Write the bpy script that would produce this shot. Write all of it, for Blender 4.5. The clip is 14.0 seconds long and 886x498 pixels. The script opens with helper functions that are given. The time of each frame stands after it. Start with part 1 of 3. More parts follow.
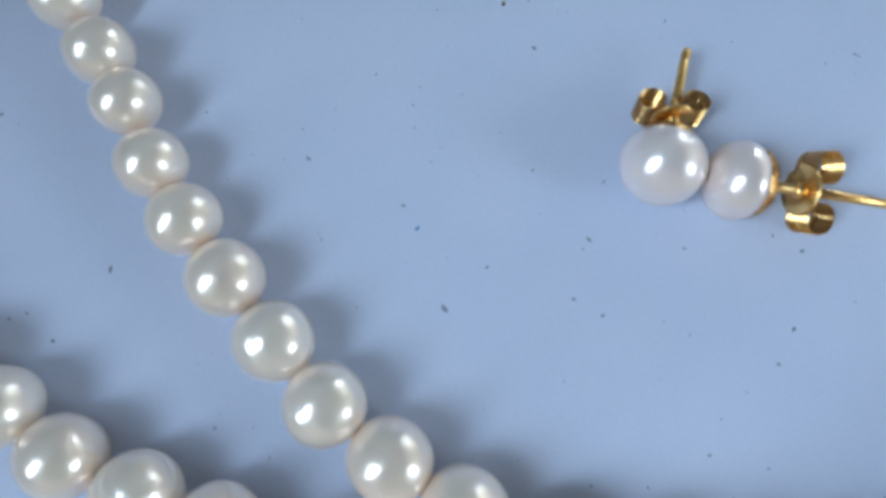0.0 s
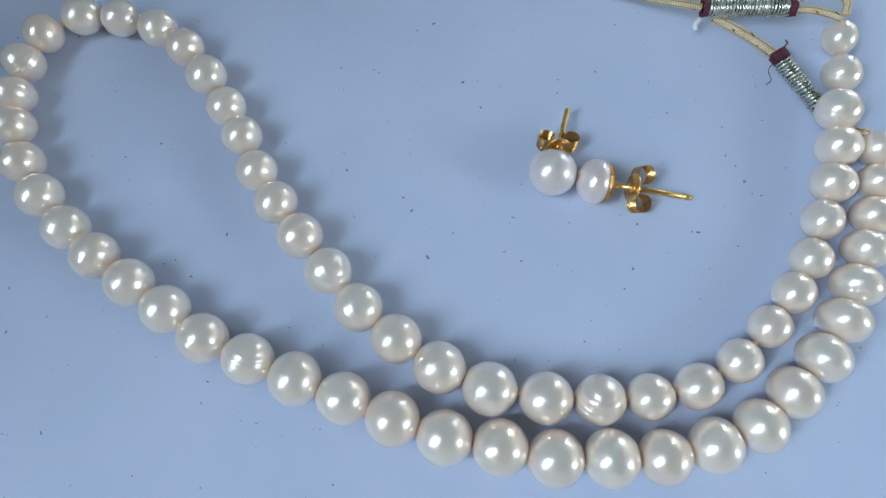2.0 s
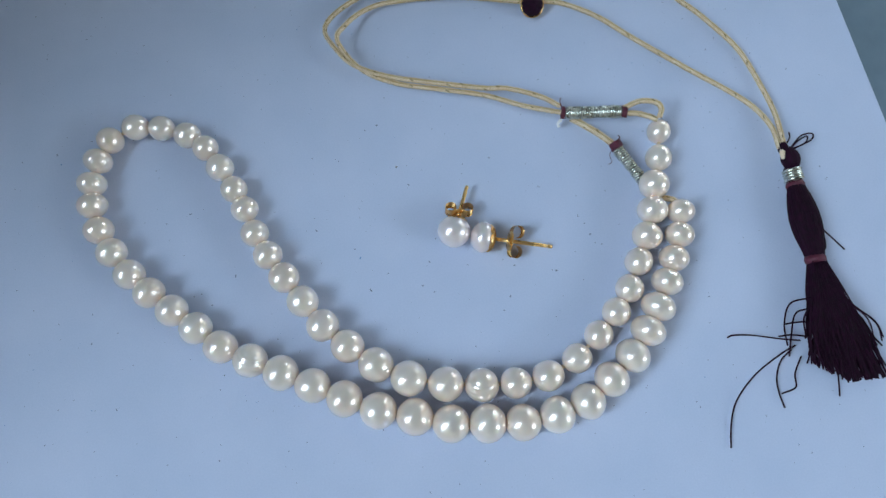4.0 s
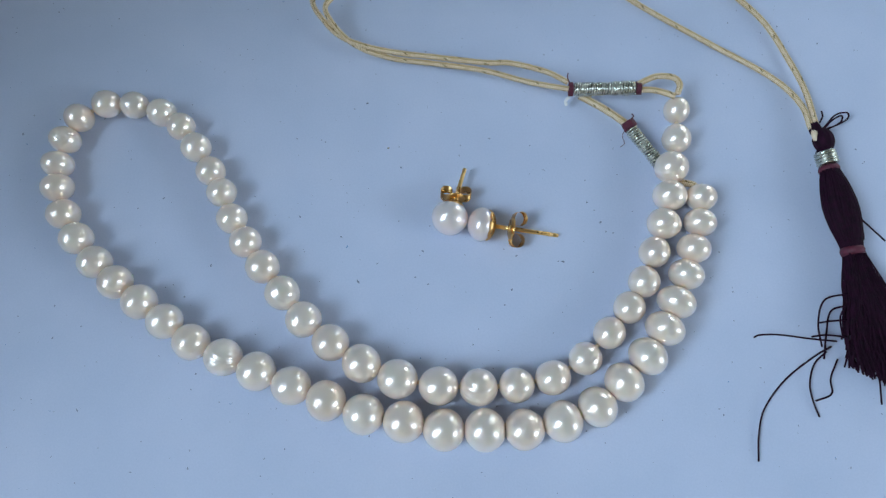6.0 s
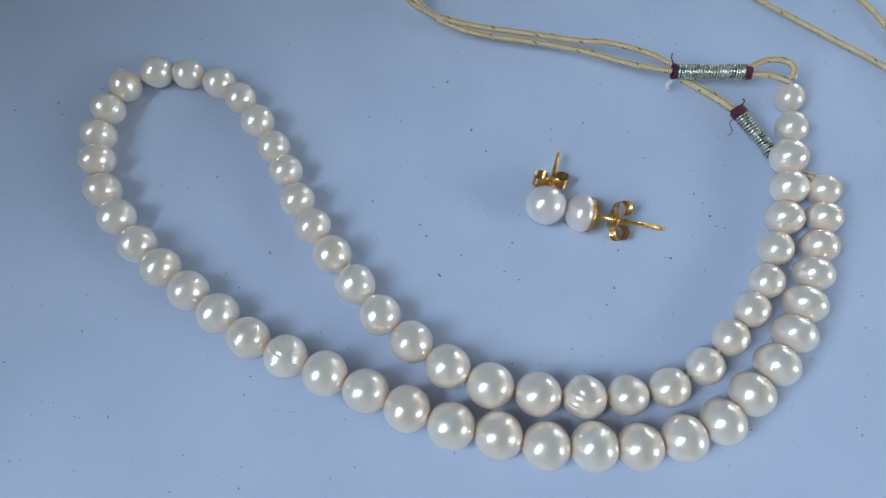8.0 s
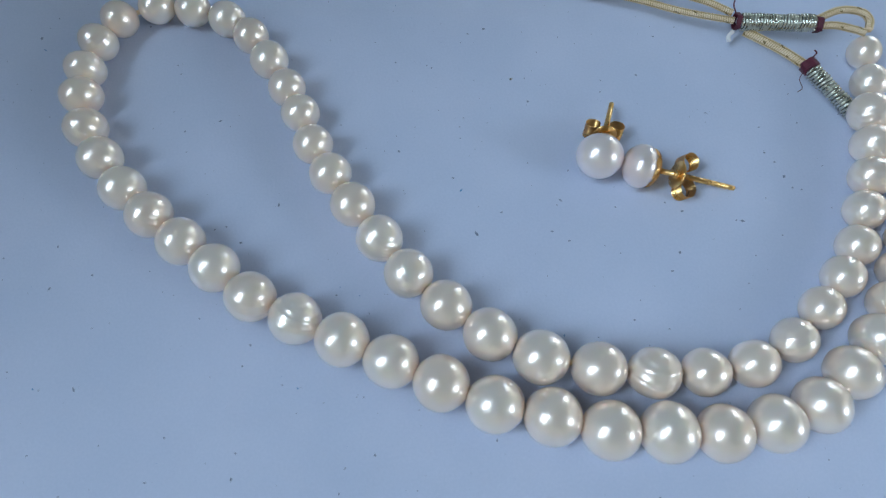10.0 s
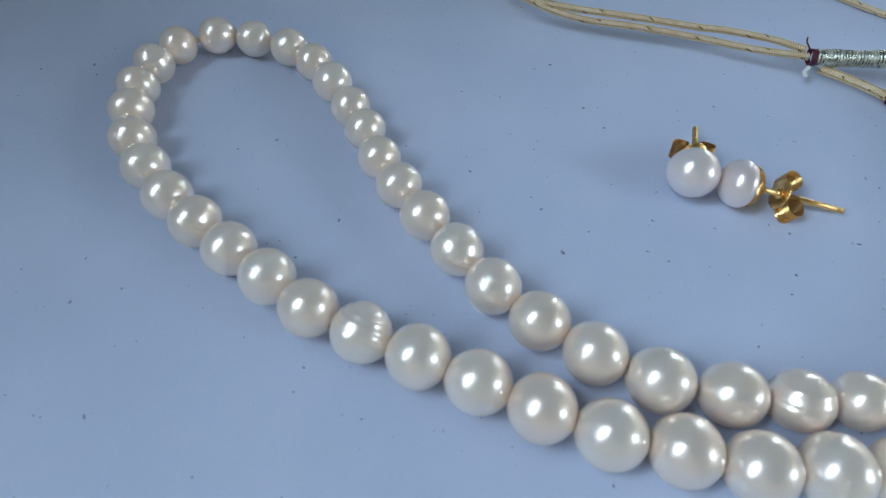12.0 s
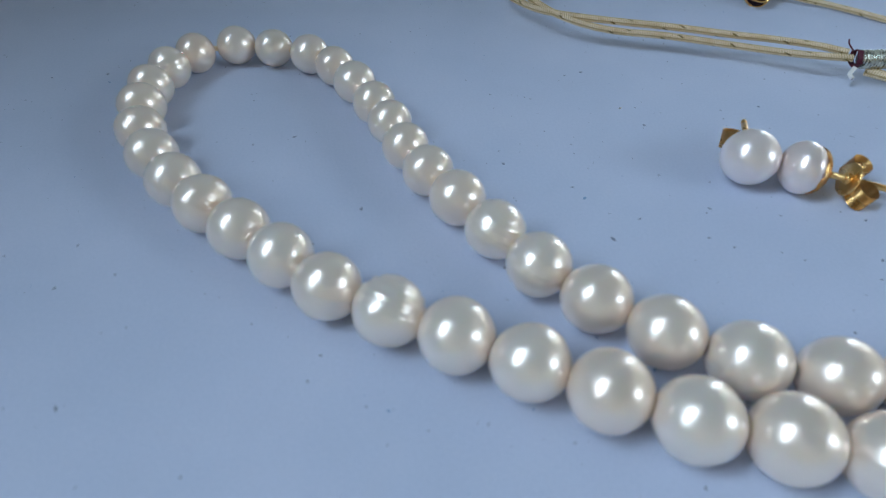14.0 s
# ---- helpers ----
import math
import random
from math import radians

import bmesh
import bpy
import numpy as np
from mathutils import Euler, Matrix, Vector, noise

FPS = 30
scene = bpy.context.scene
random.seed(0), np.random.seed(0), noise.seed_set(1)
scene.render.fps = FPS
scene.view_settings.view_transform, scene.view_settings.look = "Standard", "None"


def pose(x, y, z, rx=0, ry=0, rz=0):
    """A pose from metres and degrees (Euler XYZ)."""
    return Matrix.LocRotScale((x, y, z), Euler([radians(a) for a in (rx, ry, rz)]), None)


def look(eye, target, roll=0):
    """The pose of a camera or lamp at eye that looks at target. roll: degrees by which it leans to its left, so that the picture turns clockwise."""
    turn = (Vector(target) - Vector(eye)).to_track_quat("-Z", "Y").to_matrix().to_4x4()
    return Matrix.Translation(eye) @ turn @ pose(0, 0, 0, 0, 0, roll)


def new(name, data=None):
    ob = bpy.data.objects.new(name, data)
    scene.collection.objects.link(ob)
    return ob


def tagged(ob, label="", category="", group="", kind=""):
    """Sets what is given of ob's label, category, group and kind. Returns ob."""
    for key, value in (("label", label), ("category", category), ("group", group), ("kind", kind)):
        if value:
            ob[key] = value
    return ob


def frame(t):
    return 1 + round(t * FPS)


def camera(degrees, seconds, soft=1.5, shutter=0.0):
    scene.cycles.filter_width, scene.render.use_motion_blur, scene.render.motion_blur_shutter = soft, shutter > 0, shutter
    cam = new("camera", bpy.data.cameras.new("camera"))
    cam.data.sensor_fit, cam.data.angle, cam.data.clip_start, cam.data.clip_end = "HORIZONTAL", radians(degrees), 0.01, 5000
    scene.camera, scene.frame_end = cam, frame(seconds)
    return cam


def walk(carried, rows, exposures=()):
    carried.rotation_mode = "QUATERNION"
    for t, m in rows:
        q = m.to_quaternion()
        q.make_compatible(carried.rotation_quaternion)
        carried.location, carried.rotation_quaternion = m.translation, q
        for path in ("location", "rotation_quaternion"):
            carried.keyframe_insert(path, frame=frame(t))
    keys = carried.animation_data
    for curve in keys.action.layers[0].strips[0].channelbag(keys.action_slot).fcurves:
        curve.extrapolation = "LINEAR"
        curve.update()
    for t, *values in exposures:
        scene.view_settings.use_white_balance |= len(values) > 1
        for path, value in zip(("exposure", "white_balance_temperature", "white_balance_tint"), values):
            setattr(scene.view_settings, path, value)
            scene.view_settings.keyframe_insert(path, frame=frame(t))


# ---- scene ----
cam = camera(71.0, 14.0, soft=1.3)
# a small phone lens, focused a hand's width away
cam.data.dof.use_dof, cam.data.dof.focus_distance, cam.data.dof.aperture_fstop = True, 0.108, 36.0
CM = 0.01
# seconds, place in centimetres, yaw, pitch, roll in degrees
ROWS = [
    (0, 0.064, 2.449, 5.448, 0.98, -83.98, 0.78),
    (0.5, -0.007, 1.922, 5.493, 1.14, -79.63, 0.18),
    (1, -0.004, 1.472, 6.697, 0.45, -79.40, -0.43),
    (1.5, -0.019, 0.981, 7.856, 0.55, -78.02, -0.84),
    (2, 0.092, 0.722, 8.953, 0.72, -78.01, -0.99),
    (2.5, 0.480, 0.580, 10.436, 0.37, -77.81, -0.78),
    (3, 0.932, 0.370, 11.711, 0.43, -77.33, 0.13),
    (3.5, 1.294, 0.414, 12.967, 0.10, -77.60, 0.02),
    (3.7, 1.489, 0.602, 13.369, 0.15, -78.24, 0.28),
    (5.8, 2.050, 0.790, 12.272, 0.72, -78.68, 1.08),
    (6, 2.006, 0.476, 12.041, 0.86, -77.35, 1.43),
    (6.5, 1.389, 0.340, 11.711, 1.02, -77.10, 0.79),
    (7, 0.996, -0.070, 11.205, 1.80, -75.06, 0.15),
    (7.5, 0.515, -0.032, 10.845, 1.89, -74.30, -0.05),
    (9.8, -0.666, -1.110, 8.599, 2.04, -68.49, -2.44),
    (10, -0.612, -1.116, 8.450, 2.50, -68.47, -1.86),
    (10.5, -0.819, -1.583, 7.912, 2.87, -64.26, -0.98),
    (11, -0.903, -1.931, 7.531, 2.59, -60.83, -1.78),
    (11.5, -1.304, -2.079, 7.016, 2.64, -57.11, -2.13),
    (12, -1.598, -2.210, 6.571, 2.79, -54.81, -2.30),
    (12.5, -1.813, -2.290, 6.178, 2.94, -51.88, -2.40),
    (13, -1.835, -2.443, 5.557, 1.96, -48.58, -1.84),
    (13.5, -1.679, -2.682, 5.051, 2.89, -45.68, -0.92),
    (14, -1.823, -2.736, 4.957, 2.85, -45.17, -1.34),
]
walk(cam, [(t, pose(CM * x, CM * y, CM * z, 90 + pitch, roll, yaw)) for t, x, y, z, yaw, pitch, roll in ROWS],
     exposures=((0, 0.2), (1.5, 0.14), (3.5, 0.09), (7.5, 0.05), (10, -0.08), (12.5, -0.11), (14, -0.11)))

# ---- world and light ----
SKY = bpy.data.worlds.new("sky")
scene.world = SKY
SKY.use_nodes = True
sky_tex = SKY.node_tree.nodes.new("ShaderNodeTexSky")
sky_tex.sky_type, sky_tex.sun_disc = "NISHITA", False
sky_tex.sun_elevation, sky_tex.sun_rotation = radians(35), radians(200)
SKY.node_tree.links.new(sky_tex.outputs[0], SKY.node_tree.nodes["Background"].inputs[0])
SKY.node_tree.nodes["Background"].inputs[1].default_value = 0.12


def window_lamp(name, place, target, wide, high, watts, colour):
    """Daylight entering by a window opening."""
    lamp = bpy.data.lights.new(name, "AREA")
    lamp.shape, lamp.size, lamp.size_y, lamp.energy, lamp.color = "RECTANGLE", wide, high, watts, colour
    ob = new(name, lamp)
    ob.matrix_world = look(place, target)
    return ob


# The room's frame: x runs out through the added window wall, at which the table stands, y along that wall.
# Unseen wall, put this close so its high sill dims the paper's left.
WALL_TURN, WALL_FAR = 138.0, 0.172
ROOM = (-2.2, WALL_FAR, -1.5, 1.3, -0.75, 1.75)
NEAR_WINDOW = (0.12, 0.86, 0.285, 0.95)
FAR_WINDOW = (-1.34, -0.70, 0.70, 1.50)
# unseen opening, added to let soft fill into the room
FILL_DOOR = (-1.45, -0.90, -0.73, 0.42)


def in_room(x, y, z):
    return pose(0, 0, 0, 0, 0, WALL_TURN) @ Vector((x, y, z))


DAY = (0.60, 0.79, 1.0)
# the bright patch of sky seen from the table through the near window
window_lamp("window_light_near", in_room(0.44, 1.11, 1.23), in_room(-0.8, 1.11, 1.23), 1.30, 1.42, 87.0, DAY)
a0, a1, low, high = FAR_WINDOW
window_lamp("window_light_far", in_room(ROOM[0] - 0.004, (a0 + a1) / 2, (low + high) / 2), in_room(0, (a0 + a1) / 2, (low + high) / 2), a1 - a0 - 0.02, high - low - 0.02, 20.0, DAY)
a0, a1, low, high = FILL_DOOR
# added fill lamp: lifts the shadows and lays a sheen on the pearls
window_lamp("fill_light", in_room(WALL_FAR + 0.03, (a0 + a1) / 2, (low + high) / 2), in_room(-1, (a0 + a1) / 2, (low + high) / 2), a1 - a0 - 0.02, high - low - 0.02, 32.0, DAY)


# ---- materials ----
def material(name, colour, rough=0.5, metal=0.0):
    m = bpy.data.materials.new(name)
    m.use_nodes = True
    b = m.node_tree.nodes["Principled BSDF"]
    b.inputs["Base Color"].default_value = (*colour, 1)
    b.inputs["Roughness"].default_value, b.inputs["Metallic"].default_value = rough, metal
    return m


def add(m, kind, **values):
    n = m.node_tree.nodes.new(kind)
    for key, value in values.items():
        n.inputs[key].default_value = value
    return n


def wire(m, a, b):
    m.node_tree.links.new(a, b)


def shader(m):
    return m.node_tree.nodes["Principled BSDF"]


def varied(m, low, high, scale, detail=4.0, rough=None, bump=0.0, distance=0.0001, fine=None):
    """Colour that wanders between low and high at a coarse scale, a fine grain on it, and fine relief."""
    co = add(m, "ShaderNodeTexCoord")
    coarse = add(m, "ShaderNodeTexNoise", Scale=scale, Detail=detail)
    grain = add(m, "ShaderNodeTexNoise", Scale=fine or scale * 12, Detail=3.0)
    for n in (coarse, grain):
        wire(m, co.outputs["Object"], n.inputs["Vector"])
    mixed = add(m, "ShaderNodeMix")
    mixed.data_type = "FLOAT"
    mixed.inputs[0].default_value = 0.4
    wire(m, coarse.outputs["Fac"], mixed.inputs[2])
    wire(m, grain.outputs["Fac"], mixed.inputs[3])
    ramp = add(m, "ShaderNodeValToRGB")
    ramp.color_ramp.elements[0].position, ramp.color_ramp.elements[1].position = 0.32, 0.68
    ramp.color_ramp.elements[0].color, ramp.color_ramp.elements[1].color = (*low, 1), (*high, 1)
    wire(m, mixed.outputs[0], ramp.inputs[0])
    wire(m, ramp.outputs[0], shader(m).inputs["Base Color"])
    if rough:
        spread = add(m, "ShaderNodeMapRange")
        spread.inputs[3].default_value, spread.inputs[4].default_value = rough
        wire(m, coarse.outputs["Fac"], spread.inputs[0])
        wire(m, spread.outputs[0], shader(m).inputs["Roughness"])
    if bump:
        relief = add(m, "ShaderNodeBump", Strength=bump, Distance=distance)
        wire(m, grain.outputs["Fac"], relief.inputs["Height"])
        wire(m, relief.outputs[0], shader(m).inputs["Normal"])
    return m


PAPER = varied(material("paper", (0.7, 0.74, 0.82), 0.75), (0.52, 0.58, 0.728), (0.60, 0.645, 0.792), 60, 5, (0.62, 0.8), 0.25, 0.00008, 2600)
TABLE = varied(material("table_top", (0.2, 0.25, 0.3), 0.45), (0.13, 0.18, 0.22), (0.18, 0.24, 0.29), 18, 6, (0.35, 0.5), 0.2, 0.0002)
# grey, so the unseen wall throws little light back on the paper
WINDOW_WALL = varied(material("window_wall_grey", (0.3, 0.32, 0.34), 0.8), (0.27, 0.29, 0.31), (0.33, 0.35, 0.37), 2, 4, None, 0.1, 0.001)
WALL = varied(material("wall_paint", (0.75, 0.66, 0.54), 0.8), (0.70, 0.61, 0.49), (0.78, 0.69, 0.57), 2, 4, None, 0.1, 0.001)
# unseen ceiling, coloured dark so the pearls mirror a darker centre
CEILING = varied(material("ceiling_dark", (0.6, 0.6, 0.6), 0.9), (0.10, 0.088, 0.075), (0.15, 0.13, 0.11), 2, 4, None, 0.1, 0.001)
FLOOR = varied(material("floor_tiles", (0.3, 0.27, 0.24), 0.4), (0.24, 0.2, 0.17), (0.33, 0.29, 0.25), 3, 5, (0.3, 0.5), 0.1, 0.001)
FRAME = material("window_paint", (0.75, 0.75, 0.73), 0.35)
SPECK = varied(material("dust", (0.05, 0.06, 0.1), 0.9), (0.11, 0.13, 0.19), (0.34, 0.38, 0.5), 90, 2)
SPECK_BLUE = material("blue_fleck", (0.12, 0.28, 0.5), 0.8)
GLITTER = material("glitter", (0.8, 0.8, 0.8), 0.2, 1.0)
GOLD = varied(material("gold", (0.95, 0.62, 0.2), 0.18, 1.0), (0.95, 0.54, 0.17), (1.0, 0.66, 0.28), 400, 3, (0.2, 0.36), 0.1, 0.00003)
SILVER = varied(material("silver_wire", (0.72, 0.72, 0.66), 0.25, 1.0), (0.50, 0.50, 0.41), (0.78, 0.78, 0.69), 900, 3, (0.18, 0.36))
CORD = varied(material("cream_cord", (0.78, 0.68, 0.46), 0.5), (0.74, 0.52, 0.29), (0.95, 0.80, 0.59), 700, 4, (0.35, 0.6), 0.3, 0.00005, 6000)
# darker gold for the stitch grooves, their shade put into the colour
CORD_SHADE = material("cord_groove_shade", (0.50, 0.34, 0.15), 0.45)
CORD_GOLD = material("gold_fleck", (0.20, 0.13, 0.035), 0.4, 0.4)
MAROON = varied(material("maroon_thread", (0.06, 0.01, 0.03), 0.6), (0.006, 0.0007, 0.004), (0.028, 0.0024, 0.017), 900, 4, (0.7, 0.9))
shader(MAROON).inputs["Specular IOR Level"].default_value = 0.2
RED_THREAD = varied(material("wine_thread", (0.2, 0.03, 0.06), 0.6), (0.05, 0.004, 0.012), (0.15, 0.018, 0.04), 1200, 4, (0.5, 0.7))
# dark core that shows between the turns of wire
CORE = material("dark_core", (0.10, 0.10, 0.085), 0.6)
WHITE_THREAD = material("white_thread", (0.8, 0.78, 0.74), 0.7)


def pearl_material(name, low, high):
    """Nacre: a creamy body under a glossy, faintly iridescent skin; each pearl a little different."""
    m = material(name, high, 0.29, 0.45)
    b = shader(m)
    info = add(m, "ShaderNodeObjectInfo")
    co = add(m, "ShaderNodeTexCoord")
    cloud = add(m, "ShaderNodeTexNoise", Scale=170.0, Detail=3.0)
    wire(m, co.outputs["Object"], cloud.inputs["Vector"])
    tone = add(m, "ShaderNodeMath")
    tone.operation = "MULTIPLY_ADD"
    tone.inputs[1].default_value, tone.inputs[2].default_value = 0.55, -0.02
    wire(m, info.outputs["Random"], tone.inputs[0])
    total = add(m, "ShaderNodeMath")
    wire(m, tone.outputs[0], total.inputs[0])
    half = add(m, "ShaderNodeMath")
    half.operation = "MULTIPLY"
    half.inputs[1].default_value = 0.5
    wire(m, cloud.outputs["Fac"], half.inputs[0])
    wire(m, half.outputs[0], total.inputs[1])
    ramp = add(m, "ShaderNodeValToRGB")
    ramp.color_ramp.elements[0].color, ramp.color_ramp.elements[1].color = (*low, 1), (*high, 1)
    wire(m, total.outputs[0], ramp.inputs[0])
    wire(m, ramp.outputs[0], b.inputs["Base Color"])
    b.inputs["IOR"].default_value = 1.66
    b.inputs["Coat Weight"].default_value, b.inputs["Coat Roughness"].default_value, b.inputs["Coat IOR"].default_value = 0.6, 0.16, 1.5
    b.inputs["Coat Tint"].default_value = (1.0, 0.95, 0.95, 1)
    b.inputs["Subsurface Weight"].default_value, b.inputs["Subsurface Scale"].default_value = 0.35, 0.0015
    b.inputs["Subsurface Radius"].default_value = (1.0, 0.8, 0.6)
    ripple = add(m, "ShaderNodeTexNoise", Scale=300.0, Detail=3.0)
    wire(m, co.outputs["Object"], ripple.inputs["Vector"])
    relief = add(m, "ShaderNodeBump", Strength=0.3, Distance=0.00016)
    wire(m, ripple.outputs["Fac"], relief.inputs["Height"])
    wire(m, relief.outputs[0], b.inputs["Normal"])
    return m


NACRE = pearl_material("nacre", (1.0, 0.82, 0.67), (1.0, 0.91, 0.80))
NACRE_PINK = pearl_material("rosy_nacre", (0.96, 0.82, 0.76), (0.99, 0.91, 0.87))


# ---- building helpers ----
def part(name, bm, mats, parent=None, label="", smooth=True):
    """Links a bmesh as one mesh object, under a thing or a part where one is given."""
    me = bpy.data.meshes.new(name)
    for f in bm.faces:
        f.smooth = smooth
    bm.to_mesh(me)
    bm.free()
    for m in mats if isinstance(mats, (list, tuple)) else (mats,):
        me.materials.append(m)
    ob = new(name, me)
    if parent:
        ob.parent = parent
    return tagged(ob, label)


def box(bm, x0, x1, y0, y1, z0, z1, bevel=0.0):
    got = bmesh.ops.create_cube(bm, size=1.0, matrix=Matrix.LocRotScale(((x0 + x1) / 2, (y0 + y1) / 2, (z0 + z1) / 2), None, (x1 - x0, y1 - y0, z1 - z0)))
    if bevel:
        bmesh.ops.bevel(bm, geom=[e for e in bm.edges if set(e.verts) & set(got["verts"])], offset=bevel, segments=2, affect="EDGES")
    return bm


def spline(points, steps):
    """A smooth way through the points (Catmull-Rom), steps to a span."""
    p = [Vector(a) for a in points]
    p = [2 * p[0] - p[1]] + p + [2 * p[-1] - p[-2]]
    out = []
    for i in range(1, len(p) - 2):
        for s in range(steps):
            out.append(between(p[i - 1], p[i], p[i + 1], p[i + 2], s / steps))
    return out + [p[-2]]


def between(a, b, c, d, u):
    return 0.5 * (2 * b + (c - a) * u + (2 * a - 5 * b + 4 * c - d) * u * u + (3 * b - a - 3 * c + d) * u ** 3)


def even(points, gap):
    """The same way in even steps."""
    out, left = [points[0]], gap
    for a, b in zip(points, points[1:]):
        d = (b - a).length
        at = left
        while at <= d:
            out.append(a.lerp(b, at / d))
            at += gap
        left = at - d
    return out


def frames(points):
    """A turning frame along a way: place, tangent, side, up."""
    side, out = None, []
    for i, p in enumerate(points):
        t = (points[min(i + 1, len(points) - 1)] - points[max(i - 1, 0)]).normalized()
        if side is None:
            side = t.cross(Vector((0, 0, 1)))
            side = side.normalized() if side.length > 1e-3 else Vector((1, 0, 0))
        side = (side - t * side.dot(t)).normalized()
        out.append((p, t, side, side.cross(t)))
    return out


def tube(bm, points, radius, sides=8, shape=None, mark=None, caps=True):
    """A tube in bm along the points (metres). shape(i, j): factor on the radius; mark(i, j): the face's material."""
    rings = []
    for i, (p, t, a, b) in enumerate(frames(points)):
        r = radius(i / max(len(points) - 1, 1)) if callable(radius) else radius
        ring = []
        for j in range(sides):
            w = 2 * math.pi * j / sides
            ring.append(bm.verts.new(p + (a * math.cos(w) + b * math.sin(w)) * r * (shape(i, j) if shape else 1)))
        rings.append(ring)
    for i in range(len(rings) - 1):
        for j in range(sides):
            k = (j + 1) % sides
            f = bm.faces.new((rings[i][j], rings[i][k], rings[i + 1][k], rings[i + 1][j]))
            if mark:
                f.material_index = mark(i, j)
    if caps:
        bm.faces.new(rings[0][::-1])
        bm.faces.new(rings[-1])
    return bm


def cm(points):
    return [Vector(p) * CM for p in points]


def revolve(bm, profile, m=Matrix(), sides=32, caps=False):
    """A turned form round the local x axis: profile of (x, radius)."""
    rings = []
    for x, r in profile:
        rings.append([bm.verts.new(m @ Vector((x, r * math.cos(2 * math.pi * j / sides), r * math.sin(2 * math.pi * j / sides)))) for j in range(sides)])
    for a, b in zip(rings, rings[1:]):
        for j in range(sides):
            k = (j + 1) % sides
            bm.faces.new((a[j], b[j], b[k], a[k]))
    if caps:
        bm.faces.new(rings[0])
        bm.faces.new(rings[-1][::-1])
    return bm


# ---- the room ----
def room():
    x0, x1, y0, y1, z0, z1 = ROOM
    d = 0.14
    m = pose(0, 0, 0, 0, 0, WALL_TURN)

    def placed(ob, label, category):
        tagged(ob, label, category, kind="structure").matrix_world = m

    placed(part("floor", box(bmesh.new(), x0 - d, x1 + 0.06, y0 - d, y1 + d, z0 - d, z0), FLOOR), "brown tiled floor of the room", "floor")
    placed(part("ceiling", box(bmesh.new(), x0 - d, x1 + 0.06, y0 - d, y1 + d, z1, z1 + d), CEILING), "unseen ceiling coloured dark to darken the pearl reflections", "ceiling")

    def wall(name, axis, at, out, a, b, holes, mat, label):
        """A wall with thickness; holes: openings side by side, each ((from, to, low, high), name, label) with a frame in it."""
        lo, hi = min(at, at + out), max(at, at + out)

        def slab(bm, p0, p1, q0, q1, c0, c1, bevel=0.0):
            box(bm, *((c0, c1, p0, p1) if axis == "x" else (p0, p1, c0, c1)), q0, q1, bevel)

        bm, reach = bmesh.new(), a
        for (h0, h1, q0, q1), _, _ in holes:
            slab(bm, reach, h0, z0, z1, lo, hi)
            slab(bm, h0, h1, z0, q0, lo, hi)
            slab(bm, h0, h1, q1, z1, lo, hi)
            reach = h1
        slab(bm, reach, b, z0, z1, lo, hi)
        placed(part(name, bm, mat, smooth=False), label, "wall")
        for (h0, h1, q0, q1), opening, opening_label in holes:
            w = 0.035
            c0, c1 = sorted((at + out * 0.55, at + out * 0.85))
            bm = bmesh.new()
            for piece in ((h0, h0 + w, q0, q1), (h1 - w, h1, q0, q1), (h0 + w, h1 - w, q0, q0 + w), (h0 + w, h1 - w, q1 - w, q1)):
                slab(bm, *piece, c0, c1)
            placed(part(opening, bm, FRAME, smooth=False), opening_label, opening.split("_")[0])

    wall("shading_wall", "x", x1, 0.06, y0 - d, y1 + d, ((FILL_DOOR, "door_1", "unseen door frame added to let in fill light"), (NEAR_WINDOW, "window_1", "white painted window frame over the table")), WINDOW_WALL, "unseen grey wall with a window, set close to shade the paper")
    wall("wall_back", "x", x0, -d, y0 - d, y1 + d, ((FAR_WINDOW, "window_2", "white painted frame of a small far window"),), WALL, "cream painted plaster wall with a small window")
    wall("wall_side", "y", y0, -d, x0, x1, (), WALL, "cream painted plaster wall of the room")
    wall("wall_end", "y", y1, d, x0, x1, (), WALL, "cream painted plaster wall of the room")


room()


# ---- table and paper ----
def table():
    top = tagged(new("table"), "blue-grey table under the sheet of white paper", "table")
    part("tabletop", box(bmesh.new(), -0.60, 0.168, -0.55, 0.45, -0.030, -0.0006, 0.004), TABLE, top, smooth=False)
    for x in (-0.57, 0.138):
        for y in (-0.52, 0.42):
            part("leg", box(bmesh.new(), x - 0.025, x + 0.025, y - 0.025, y + 0.025, -0.75, -0.030, 0.004), TABLE, top, smooth=False)
    top.matrix_world = pose(0, 0, 0, 0, 0, WALL_TURN)


def paper_sheet():
    bm = bmesh.new()
    box(bm, -0.235, 0.0, -0.20, 0.085, -0.0005, 0.0)
    sheet = tagged(part("paper_sheet", bm, PAPER, smooth=False), "plain white sheet of paper flecked with dust on the table", "paper")
    sheet.matrix_world = pose(0.1135, 0.0750, 0.0, 0, 0, 13.5)
    return sheet


table()
paper_sheet()


